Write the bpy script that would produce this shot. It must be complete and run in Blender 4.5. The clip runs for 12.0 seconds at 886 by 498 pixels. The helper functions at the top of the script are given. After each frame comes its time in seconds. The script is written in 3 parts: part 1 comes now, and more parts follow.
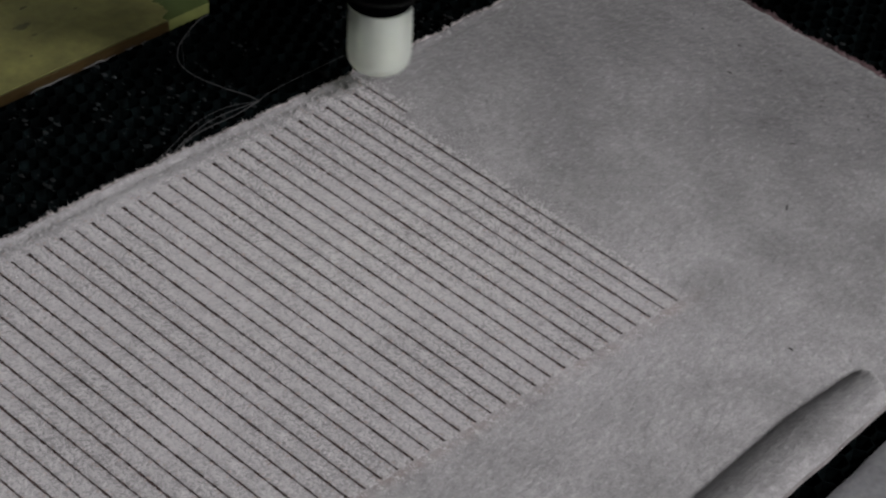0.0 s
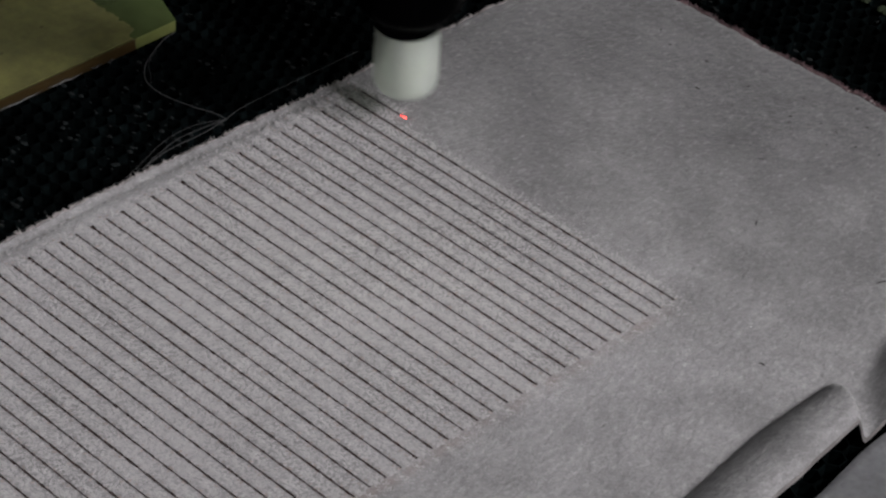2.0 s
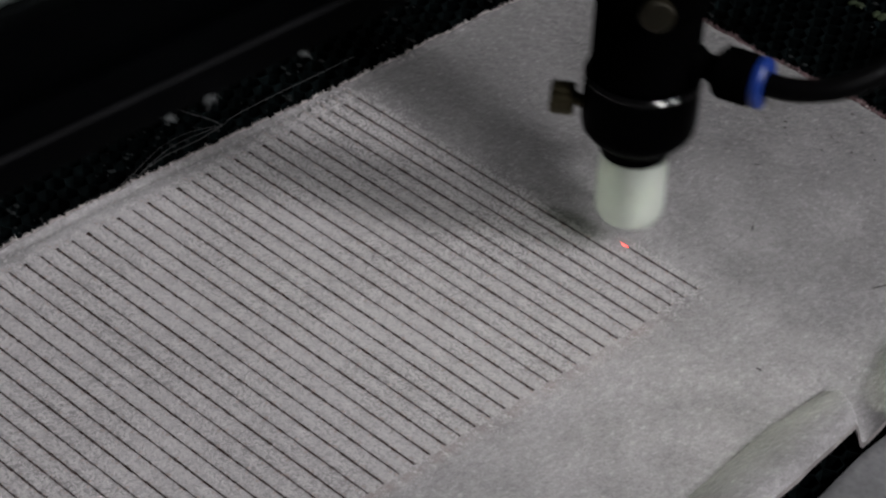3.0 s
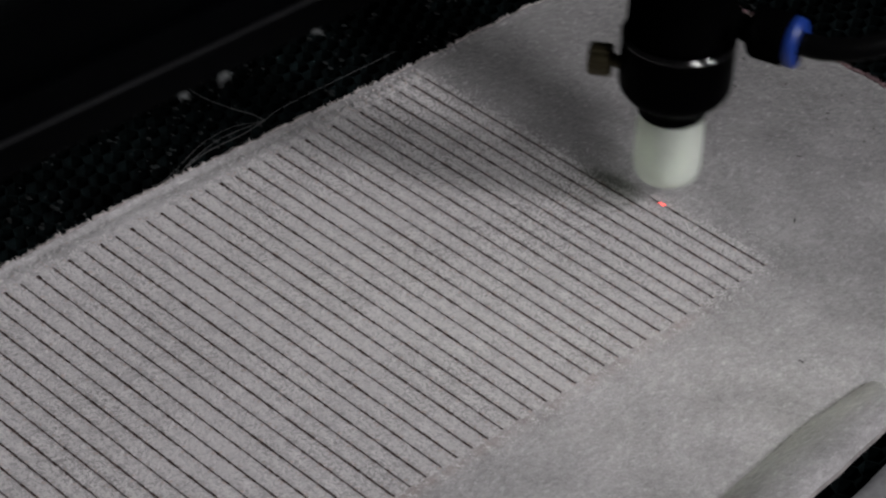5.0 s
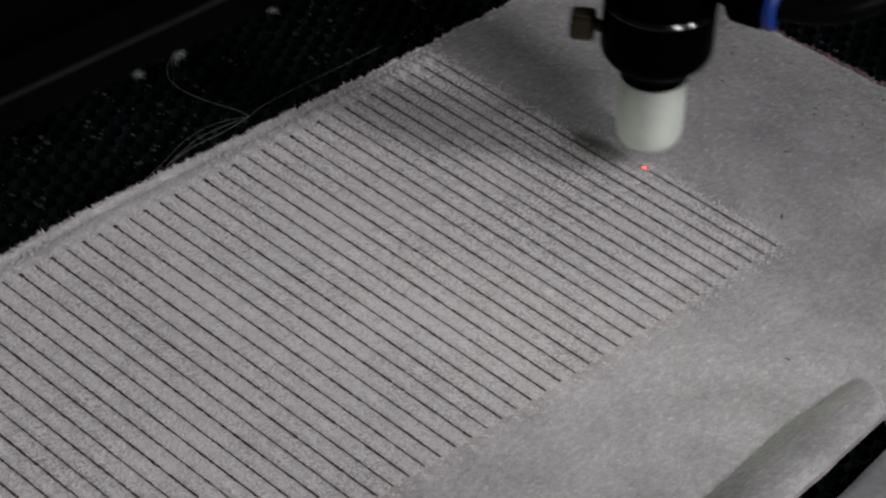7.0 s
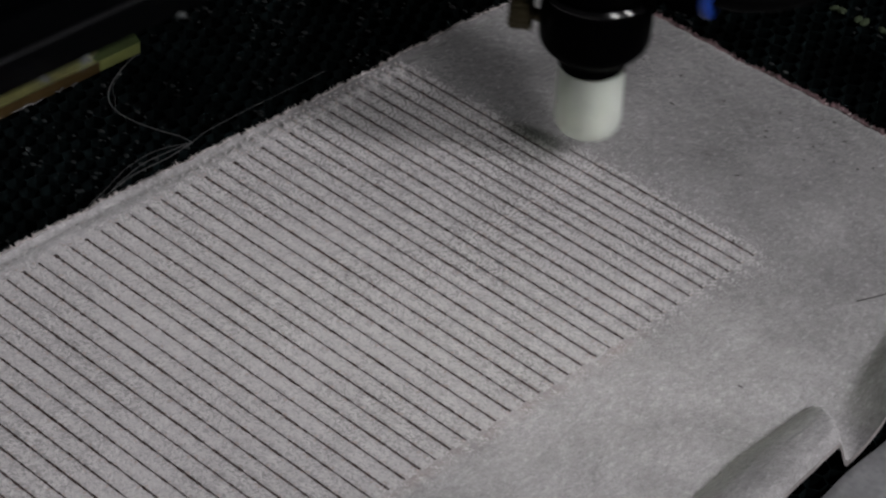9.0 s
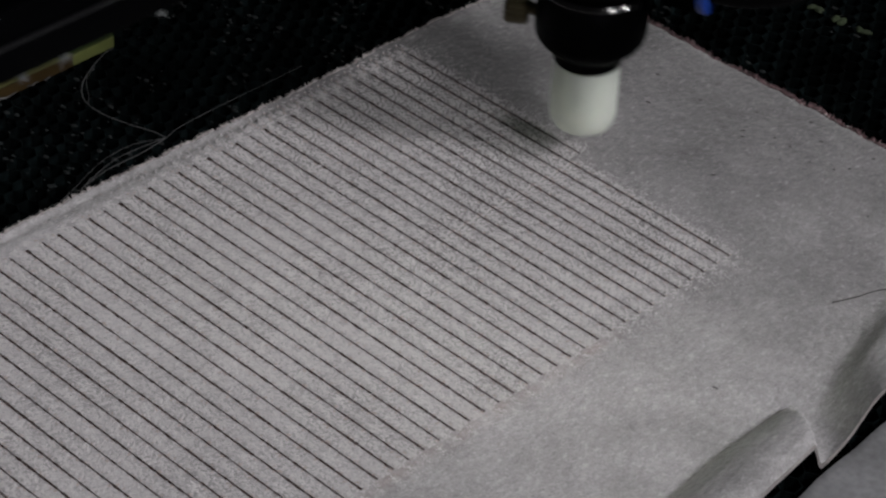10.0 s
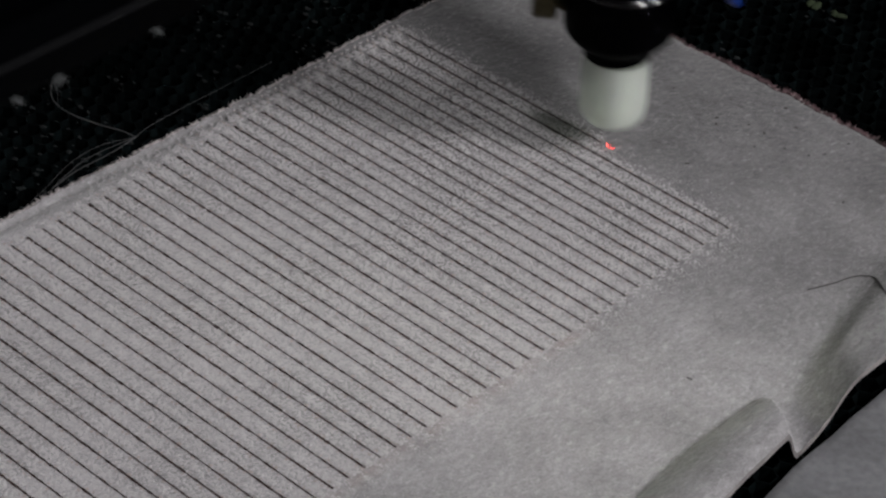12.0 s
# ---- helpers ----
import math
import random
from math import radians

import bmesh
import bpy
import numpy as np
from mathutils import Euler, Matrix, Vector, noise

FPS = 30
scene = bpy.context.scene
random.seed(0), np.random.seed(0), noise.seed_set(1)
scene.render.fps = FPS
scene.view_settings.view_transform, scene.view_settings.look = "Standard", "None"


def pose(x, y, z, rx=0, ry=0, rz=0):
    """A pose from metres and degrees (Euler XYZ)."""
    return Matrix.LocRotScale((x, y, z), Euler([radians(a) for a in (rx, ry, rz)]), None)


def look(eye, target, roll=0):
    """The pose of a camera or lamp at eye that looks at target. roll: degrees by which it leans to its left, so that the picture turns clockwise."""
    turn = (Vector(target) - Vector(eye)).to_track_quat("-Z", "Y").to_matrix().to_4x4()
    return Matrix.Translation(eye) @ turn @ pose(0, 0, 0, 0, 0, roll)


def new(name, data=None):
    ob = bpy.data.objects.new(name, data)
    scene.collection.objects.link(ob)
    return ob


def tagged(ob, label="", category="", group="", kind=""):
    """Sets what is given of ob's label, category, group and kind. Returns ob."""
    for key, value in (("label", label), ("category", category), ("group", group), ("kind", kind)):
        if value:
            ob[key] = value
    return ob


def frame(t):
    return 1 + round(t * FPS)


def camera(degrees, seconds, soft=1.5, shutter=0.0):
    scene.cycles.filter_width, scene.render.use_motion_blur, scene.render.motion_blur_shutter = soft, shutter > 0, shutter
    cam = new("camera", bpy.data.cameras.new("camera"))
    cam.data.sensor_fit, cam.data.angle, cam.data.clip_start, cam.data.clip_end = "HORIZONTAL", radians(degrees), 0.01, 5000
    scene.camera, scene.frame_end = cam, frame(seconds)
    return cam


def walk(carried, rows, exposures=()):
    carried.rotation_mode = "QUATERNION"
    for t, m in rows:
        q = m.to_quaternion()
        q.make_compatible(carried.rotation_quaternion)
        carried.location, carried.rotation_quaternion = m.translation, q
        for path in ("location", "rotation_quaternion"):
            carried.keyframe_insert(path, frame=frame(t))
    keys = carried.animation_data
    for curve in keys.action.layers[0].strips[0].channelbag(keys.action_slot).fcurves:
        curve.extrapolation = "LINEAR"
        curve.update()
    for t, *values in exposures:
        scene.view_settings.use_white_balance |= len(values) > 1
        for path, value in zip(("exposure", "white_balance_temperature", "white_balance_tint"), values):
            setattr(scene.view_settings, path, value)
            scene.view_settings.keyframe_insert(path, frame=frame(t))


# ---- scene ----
cam = camera(18.467, 12.0, soft=2.35, shutter=0.35)

# The camera hangs almost still above the bed, drifting by a few millimetres.
CAMERA_ROWS = [
    (0, pose(0.4503, -0.4210, 0.4191, 52.570, -2.364, 46.268)),
    (0.5, pose(0.4508, -0.4202, 0.4173, 52.821, -2.368, 46.046)),
    (0.8, pose(0.4521, -0.4205, 0.4167, 52.919, -2.446, 45.825)),
    (1, pose(0.4529, -0.4208, 0.4163, 52.975, -2.440, 45.693)),
    (1.5, pose(0.4520, -0.4223, 0.4169, 53.013, -2.531, 45.386)),
    (1.7, pose(0.4498, -0.4228, 0.4169, 53.011, -2.644, 45.315)),
    (2, pose(0.4476, -0.4229, 0.4173, 53.046, -2.649, 45.347)),
    (2.5, pose(0.4460, -0.4223, 0.4170, 53.200, -2.617, 45.280)),
    (3, pose(0.4463, -0.4242, 0.4173, 53.178, -2.699, 45.101)),
    (3.2, pose(0.4470, -0.4247, 0.4179, 53.172, -2.713, 45.115)),
    (4.8, pose(0.4491, -0.4242, 0.4203, 52.987, -1.818, 45.727)),
    (5, pose(0.4484, -0.4234, 0.4186, 52.985, -1.830, 45.770)),
    (5.5, pose(0.4473, -0.4203, 0.4183, 52.895, -1.869, 45.795)),
    (5.6, pose(0.4469, -0.4200, 0.4182, 52.913, -1.894, 45.797)),
    (6, pose(0.4461, -0.4196, 0.4184, 52.865, -1.899, 45.860)),
    (6.5, pose(0.4471, -0.4193, 0.4186, 52.676, -1.955, 45.872)),
    (6.6, pose(0.4472, -0.4188, 0.4185, 52.677, -1.830, 45.769)),
    (8.3, pose(0.4496, -0.4149, 0.4180, 53.128, -1.887, 45.654)),
    (8.5, pose(0.4469, -0.4129, 0.4166, 53.167, -2.289, 45.095)),
    (9, pose(0.4406, -0.4099, 0.4138, 53.107, -2.150, 44.636)),
    (9.5, pose(0.4392, -0.4090, 0.4132, 52.935, -2.515, 44.581)),
    (10, pose(0.4375, -0.4074, 0.4131, 52.927, -2.811, 44.413)),
    (10.5, pose(0.4377, -0.4048, 0.4120, 52.781, -2.432, 44.817)),
    (11, pose(0.4375, -0.4003, 0.4105, 52.438, -2.254, 44.731)),
    (11.5, pose(0.4407, -0.3979, 0.4108, 52.418, -1.964, 44.155)),
    (12, pose(0.4414, -0.3970, 0.4120, 52.691, -1.742, 43.910)),

]
walk(cam, CAMERA_ROWS, [(0, 0.0), (12, 0.0)])

# Seconds, then the laser axis across (x) and along (y) the bed in millimetres.
HEAD_ROWS = [
    (0, 4.3, 5), (0.1, 19.3, 5), (0.2, 41.6, 5), (0.3, 56.2, 5), (0.4, 77.6, 5), (0.5, 91.9, 5),
    (0.6, 113.5, 5), (0.7, 119.7, 5), (0.8, 119.6, 10), (0.9, 119.7, 10), (1, 107.9, 10), (1.1, 93.1, 10),
    (1.2, 70.3, 10), (1.3, 56.4, 10), (1.4, 35.2, 10), (1.5, 20.7, 10), (1.6, 1.4, 10), (1.7, -1.2, 10.62),
    (1.8, -1.3, 15), (1.9, -1, 15), (2, 16.7, 15), (2.1, 31.3, 15), (2.2, 53.8, 15), (2.3, 67.8, 15),
    (2.4, 90.3, 15), (2.5, 104.3, 15), (2.6, 118.9, 15), (2.7, 119.7, 18.56), (2.8, 119, 20), (2.9, 116.1, 20),
    (3, 94.7, 20), (3.1, 79.8, 20), (3.2, 60.2, 20), (3.3, 44.7, 20), (3.4, 27.2, 20), (3.5, 9.6, 20),
    (3.6, -1.2, 20), (3.7, -1.2, 24.81), (3.8, -1.2, 25), (3.9, 8.3, 25), (4, 25.8, 25), (4.1, 43.3, 25),
    (4.2, 60.9, 25), (4.3, 78.4, 25), (4.4, 96, 25), (4.5, 113.5, 25), (4.6, 119.6, 26.5), (4.7, 119.6, 30),
    (4.8, 116.7, 30), (4.9, 105.5, 30), (5, 84.3, 30), (5.1, 67.9, 30), (5.2, 47.3, 30), (5.3, 34.3, 30),
    (5.4, 12.9, 30), (5.5, 0.7, 30), (5.6, -1.3, 32.75), (5.7, -0.9, 35), (5.8, 3.6, 35), (5.9, 17.7, 35),
    (6, 38.6, 35), (6.1, 55.1, 35), (6.2, 77.4, 35), (6.3, 90.2, 35), (6.4, 113.2, 35), (6.5, 118.9, 35),
    (6.6, 119.6, 40), (6.7, 118.6, 40), (6.8, 108.9, 40), (6.9, 91.4, 40), (7, 73.8, 40), (7.1, 56.3, 40),
    (7.2, 38.8, 40), (7.3, 21.2, 40), (7.4, 3.7, 40), (7.5, -1.2, 40.69), (7.6, -1.2, 45), (7.7, -1.2, 45),
    (7.8, 14.2, 45), (7.9, 31.8, 45), (8, 49.3, 45), (8.1, 66.8, 45), (8.2, 84.4, 45), (8.3, 102.6, 45),
    (8.4, 117.9, 45), (8.5, 118.6, 46.7), (8.6, 117.8, 50), (8.7, 114.7, 50), (8.8, 94.9, 50), (8.9, 79.6, 50),
    (9, 61.1, 50), (9.1, 44.5, 50), (9.2, 25.3, 50), (9.3, 9.5, 50), (9.4, -1.3, 50), (9.5, -1.2, 54.87),
    (9.6, -1.3, 55), (9.7, 8.4, 55), (9.8, 26.6, 55), (9.9, 43.5, 55), (10, 63.3, 55), (10.1, 78.6, 55),
    (10.2, 100.8, 55), (10.3, 113.7, 55), (10.4, 119.6, 56.56), (10.5, 119.2, 60), (10.6, 119.6, 60), (10.7, 106.6, 60),
    (10.8, 85.4, 60), (10.9, 67.9, 60), (11, 49.2, 60), (11.1, 32.8, 60), (11.2, 11.3, 60), (11.3, -1.2, 60),
    (11.4, -1.2, 62.81), (11.5, -1.2, 65), (11.6, 2.7, 65), (11.7, 20.2, 65), (11.8, 37.7, 65), (11.9, 51.8, 65),
    (12, 74.9, 65),
]

MM = 0.001
PITCH = 5.0        # between two burnt lines
LENGTH = 119.5     # of a burnt line
BED = -2.05        # top of the honeycomb; the hide's upper side is 0
BEAM_BACK = 64.5   # the beam's front face lies this far behind the laser axis

# ------------------------------------------------------------------ light
world = bpy.data.worlds.new("world")
scene.world = world
world.use_nodes = True
world.node_tree.nodes["Background"].inputs[0].default_value = (0.9, 0.95, 1.0, 1)
world.node_tree.nodes["Background"].inputs[1].default_value = 0.8


def area_lamp(name, m, sx, sy, watts, colour):
    data = bpy.data.lights.new(name, "AREA")
    data.shape, data.size, data.size_y, data.energy, data.color = "RECTANGLE", sx, sy, watts, colour
    ob = new(name, data)
    ob.matrix_world = m
    return ob


# Daylight comes through two neighbouring high windows; an unseen ceiling panel is added on the far side as dim fill.
WINDOWS_AT = ((2.28, 1.06, 1.86), (2.28, -0.30, 1.95))
FILL_AT = (-1.45, 0.1, 2.63)
for at, watts in zip(WINDOWS_AT, (50.5, 39)):
    area_lamp("window_daylight", look(at, (0.1, 0.0, 0.0)), 0.46, 0.46, watts, (1.0, 0.985, 0.985))
area_lamp("ceiling_fill_lamp", pose(*FILL_AT), 0.8, 0.8, 2, (0.97, 1.0, 1.0))
# An unseen greenish light strip is added on the machine's back wall to brighten the buckled margin; the beam shades the
# margin from it while it stands far back.
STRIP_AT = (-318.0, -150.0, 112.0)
strip = area_lamp("added_strip_light", look((STRIP_AT[0] * 0.001 + 0.004, STRIP_AT[1] * 0.001, STRIP_AT[2] * 0.001), (0.185, 0.03, 0.006)), 0.12, 0.026, 0.027, (0.95, 1.0, 0.84))
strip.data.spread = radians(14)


# ------------------------------------------------------------------ materials
def material(name, colour, rough=0.6, metal=0.0, scale=300.0, vary=0.15, bump=0.0, bump_scale=None, spec=0.5, stretch=(1, 1, 1), fine=0.1, random_tone=0.0):
    """Principled surface with variation at two scales and a fine relief; scale counts features per metre."""
    m = bpy.data.materials.new(name)
    m.use_nodes = True
    nt, b = m.node_tree, m.node_tree.nodes["Principled BSDF"]
    co = nt.nodes.new("ShaderNodeTexCoord")
    mp = nt.nodes.new("ShaderNodeMapping")
    mp.inputs["Scale"].default_value = stretch
    nt.links.new(co.outputs["Object"], mp.inputs[0])
    big, small = nt.nodes.new("ShaderNodeTexNoise"), nt.nodes.new("ShaderNodeTexNoise")
    big.inputs["Scale"].default_value, small.inputs["Scale"].default_value = scale * 0.12, scale
    big.inputs["Detail"].default_value, small.inputs["Detail"].default_value = 4, 6
    value = None
    for tex, amount in ((big, vary), (small, fine)):
        nt.links.new(mp.outputs[0], tex.inputs[0])
        ramp = nt.nodes.new("ShaderNodeMapRange")
        ramp.inputs[1].default_value, ramp.inputs[2].default_value = 0.3, 0.7
        ramp.inputs[3].default_value, ramp.inputs[4].default_value = 1 - amount, 1 + amount
        nt.links.new(tex.outputs[0], ramp.inputs[0])
        if value is None:
            value = ramp.outputs[0]
        else:
            times = nt.nodes.new("ShaderNodeMath")
            times.operation = "MULTIPLY"
            nt.links.new(value, times.inputs[0])
            nt.links.new(ramp.outputs[0], times.inputs[1])
            value = times.outputs[0]
    if random_tone:
        info, ramp, times = nt.nodes.new("ShaderNodeObjectInfo"), nt.nodes.new("ShaderNodeMapRange"), nt.nodes.new("ShaderNodeMath")
        ramp.inputs[3].default_value, ramp.inputs[4].default_value = 1 - random_tone, 1 + random_tone
        times.operation = "MULTIPLY"
        nt.links.new(info.outputs["Random"], ramp.inputs[0])
        nt.links.new(value, times.inputs[0])
        nt.links.new(ramp.outputs[0], times.inputs[1])
        value = times.outputs[0]
    tint = nt.nodes.new("ShaderNodeVectorMath")
    tint.operation = "SCALE"
    tint.inputs[0].default_value = colour
    nt.links.new(value, tint.inputs["Scale"])
    nt.links.new(tint.outputs[0], b.inputs["Base Color"])
    b.inputs["Roughness"].default_value, b.inputs["Metallic"].default_value = rough, metal
    b.inputs["Specular IOR Level"].default_value = spec
    if bump:
        relief, node = nt.nodes.new("ShaderNodeBump"), nt.nodes.new("ShaderNodeTexNoise")
        node.inputs["Scale"].default_value, node.inputs["Detail"].default_value = bump_scale or scale, 5
        relief.inputs["Strength"].default_value, relief.inputs["Distance"].default_value = 1.0, bump
        nt.links.new(mp.outputs[0], node.inputs[0])
        nt.links.new(node.outputs[0], relief.inputs["Height"])
        nt.links.new(relief.outputs[0], b.inputs["Normal"])
    return m


def suede_material(name, colour):
    """Napped hide: soft blotches, streaks, a tone that darkens towards the far margin, a fine relief and a smoky margin
    beside the burnt rows.
    """
    m = bpy.data.materials.new(name)
    m.use_nodes = True
    nt, b = m.node_tree, m.node_tree.nodes["Principled BSDF"]
    n, l = nt.nodes, nt.links
    co = n.new("ShaderNodeTexCoord")

    def noise_at(scale, detail, rough=0.5, stretch=None, turn=0.0):
        tex = n.new("ShaderNodeTexNoise")
        tex.inputs["Scale"].default_value, tex.inputs["Detail"].default_value, tex.inputs["Roughness"].default_value = scale, detail, rough
        mp = n.new("ShaderNodeMapping")
        mp.inputs["Scale"].default_value = stretch or (1, 1, 1)
        mp.inputs["Rotation"].default_value = (0, 0, turn)
        l.new(co.outputs["Object"], mp.inputs[0])
        l.new(mp.outputs[0], tex.inputs[0])
        return tex.outputs[0]

    def span(value, a, z, low, high):
        r = n.new("ShaderNodeMapRange")
        for k, v in zip((1, 2, 3, 4), (a, z, low, high)):
            r.inputs[k].default_value = v
        l.new(value, r.inputs[0])
        return r.outputs[0]

    def math_node(op, a, c):
        k = n.new("ShaderNodeMath")
        k.operation = op
        for i, v in enumerate((a, c)):
            if isinstance(v, (int, float)):
                k.inputs[i].default_value = v
            else:
                l.new(v, k.inputs[i])
        return k.outputs[0]

    nap = n.new("ShaderNodeSeparateXYZ")
    l.new(co.outputs["Object"], nap.inputs[0])
    tone = span(noise_at(32, 3), 0.3, 0.7, 0.93, 1.07)
    # the smooth nap's tone darkens from the near margin towards the far one
    toward_far = math_node("ADD", math_node("SUBTRACT", nap.outputs[1], math_node("MULTIPLY", nap.outputs[0], 0.45)), span(noise_at(22, 3, 0.6), 0.3, 0.7, -0.025, 0.025))
    tone = math_node("MULTIPLY", tone, span(toward_far, -0.06, 0.06, TONE_NEAR, TONE_FAR))
    mottle = span(noise_at(26, 5, 0.6, (1, 1.5, 1), 0.4), 0.36, 0.64, -0.16, 0.16)
    tone = math_node("MULTIPLY", tone, math_node("ADD", mottle, 1.0))
    tone = math_node("MULTIPLY", tone, span(noise_at(75, 5, 0.65), 0.3, 0.7, 0.89, 1.11))
    tone = math_node("MULTIPLY", tone, span(noise_at(640, 3, 0.7, (1, 0.5, 1), 0.75), 0.34, 0.66, 0.83, 1.17))
    tone = math_node("MULTIPLY", tone, span(noise_at(1500, 3, 0.7), 0.3, 0.7, 0.80, 1.20))
    tone = math_node("ADD", tone, span(noise_at(800, 2, 0.6, (1, 0.45, 1), -0.5), 0.57, 0.70, 0.0, 0.22))
    base = n.new("ShaderNodeVectorMath")
    base.operation = "SCALE"
    base.inputs[0].default_value = colour
    l.new(tone, base.inputs["Scale"])
    # smoke stain just past the near ends of the rows
    sep = n.new("ShaderNodeSeparateXYZ")
    l.new(co.outputs["Object"], sep.inputs[0])
    off = math_node("ABSOLUTE", math_node("SUBTRACT", sep.outputs[0], (LENGTH + 1.6) * MM), 0)
    band = span(off, 0.0005, 0.0032, 1.0, 0.0)
    rows = span(sep.outputs[1], 0.0, 0.010, 1.0, 0.0)
    stain = math_node("MULTIPLY", math_node("MULTIPLY", band, rows), span(noise_at(170, 3), 0.35, 0.65, 0.05, 0.5))
    mix = n.new("ShaderNodeMix")
    mix.data_type = "RGBA"
    l.new(stain, mix.inputs[0])
    l.new(base.outputs[0], mix.inputs[6])
    mix.inputs[7].default_value = (colour[0] * 0.62, colour[1] * 0.5, colour[2] * 0.44, 1)
    l.new(mix.outputs[2], b.inputs["Base Color"])
    b.inputs["Roughness"].default_value = 0.95
    b.inputs["Specular IOR Level"].default_value = 0.12
    b.inputs["Sheen Weight"].default_value = 0.25
    b.inputs["Sheen Roughness"].default_value = 0.6
    height = math_node("ADD", math_node("MULTIPLY", noise_at(620, 4, 0.7, (1, 0.6, 1), -0.4), 0.0007), math_node("MULTIPLY", noise_at(95, 4, 0.6), 0.0012))
    relief = n.new("ShaderNodeBump")
    relief.inputs["Strength"].default_value, relief.inputs["Distance"].default_value = 0.9, 1.0
    l.new(height, relief.inputs["Height"])
    l.new(relief.outputs[0], b.inputs["Normal"])
    return m


def glow_material(name, colour, strength):
    m = bpy.data.materials.new(name)
    m.use_nodes = True
    b = m.node_tree.nodes["Principled BSDF"]
    b.inputs["Base Color"].default_value = (*colour, 1)
    b.inputs["Emission Color"].default_value, b.inputs["Emission Strength"].default_value = (*colour, 1), strength
    return m


SUEDE_TONE = (0.384, 0.370, 0.384)
TONE_NEAR, TONE_FAR = 0.70, 0.27
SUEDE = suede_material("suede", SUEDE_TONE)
OFFCUT = material("bluish_grey_suede", (0.15, 0.15, 0.158), 0.95, scale=500, vary=0.2, fine=0.15, bump=0.0002, spec=0.1)
NAP = material("raised_suede_nap", (0.414, 0.395, 0.407), 0.95, scale=1400, vary=0.12, fine=0.14, spec=0.1)
SINGED = material("singed_suede_nap", (0.33, 0.285, 0.275), 0.95, scale=1400, vary=0.15, fine=0.15, spec=0.1)
CUT = material("cut_leather_edge", (0.2, 0.185, 0.187), 0.95, scale=900, vary=0.3, spec=0.1)
FUZZ = material("suede_fibre", (0.46, 0.42, 0.425), 0.95, scale=900, vary=0.2, spec=0.1)
PINK_FUZZ = material("rosy_flesh_fibre", (0.105, 0.066, 0.072), 0.95, scale=700, vary=0.8, spec=0.1)
BURNT = material("burnt_suede", (0.034, 0.022, 0.020), 0.9, scale=700, vary=0.3, fine=0.6, spec=0.1, random_tone=0.2)
BLACK = material("black_anodised_metal", (0.0008, 0.0008, 0.0009), 0.3, scale=800, vary=0.2, spec=0.0)
BEAM_BLACK = material("black_painted_beam", (0.0004, 0.0005, 0.0007), 0.45, scale=200, vary=0.3, spec=0.015)
RUBBER = material("black_hose_plastic", (0.0015, 0.0015, 0.0017), 0.4, scale=400, spec=0.03)
GLOSS = material("glossy_black_collar_metal", (0.0006, 0.0006, 0.0008), 0.3, scale=800, vary=0.2, spec=0.006)
POLISHED = material("polished_black_metal", (0.002, 0.002, 0.0022), 0.16, scale=800, vary=0.2, spec=0.32)
# darker copy of the brass, with the shade on the front screw in its colour
SHADED_BRASS = material("shaded_brass", (0.010, 0.008, 0.003), 0.55, 0.5, scale=1200, vary=0.35, fine=0.25)
BLUE = material("blue_plastic", (0.006, 0.03, 0.2), 0.4, scale=400)
BRASS = material("aged_brass", (0.05, 0.042, 0.022), 0.4, 0.8, scale=1200, vary=0.35, fine=0.25)
STEEL = material("brushed_aluminium_rail", (0.72, 0.83, 0.81), 0.34, 0.9, scale=900, vary=0.15, stretch=(1, 0.02, 1))
LIP = material("worn_grey_edge", (0.006, 0.006, 0.007), 0.5, scale=300, vary=0.3, spec=0.2)
LINT = material("pale_lint", (0.1, 0.105, 0.11), 0.9, scale=900, vary=0.3)
COMB = material("sooty_honeycomb_foil", (0.0014, 0.0024, 0.0026), 0.6, 0.0, scale=320, vary=0.98, fine=0.9, spec=0.03)
FLAKE = material("soot_and_glint_flake", (0.0022, 0.0033, 0.0036), 0.8, 0.0, scale=60, vary=0.95, fine=0.9, spec=0.3)
CRUMB = material("yellow_green_glint", (0.012, 0.021, 0.005), 0.85, scale=900, vary=0.5, fine=0.4)
TRAY = material("sooty_tray", (0.003, 0.0048, 0.0043), 0.7, scale=180, vary=0.95, fine=0.9, spec=0.05)
INNER = material("matt_black_inner_paint", (0.012, 0.013, 0.014), 0.6, scale=100, vary=0.3, spec=0.2)
CASE = material("dark_grey_case_paint", (0.05, 0.052, 0.055), 0.5, scale=100, vary=0.2)
TAPE = material("yellowed_masking_tape", (0.092, 0.089, 0.027), 0.7, scale=330, vary=0.34, fine=0.2, bump=0.00015, bump_scale=500)
BOARD = material("greenish_bare_board", (0.046, 0.062, 0.022), 0.16, scale=160, vary=0.35)
BOARD_EDGE = material("charred_board_edge", (0.03, 0.019, 0.007), 0.3, scale=300, vary=0.5)
BACK_TAPE = material("pale_tape_backing", (0.105, 0.118, 0.03), 0.7, scale=300)
# pale colour of the glints shaped along the board's side
GLINT = material("pale_side_glint", (0.06, 0.058, 0.06), 0.3, scale=700, vary=0.5, fine=0.4)
SMUDGE = material("brown_smudge", (0.032, 0.030, 0.010), 0.8, scale=900, vary=0.4)
THREAD = material("grey_thread", (0.04, 0.04, 0.042), 0.9, scale=2000, vary=0.2)
HAIR = material("dark_fibre", (0.025, 0.021, 0.02), 0.8, scale=2000)
PLASTER = material("room_plaster", (0.08, 0.08, 0.08), 0.9, scale=40, vary=0.08)
FLOORING = material("room_floor", (0.2, 0.19, 0.18), 0.6, scale=40)
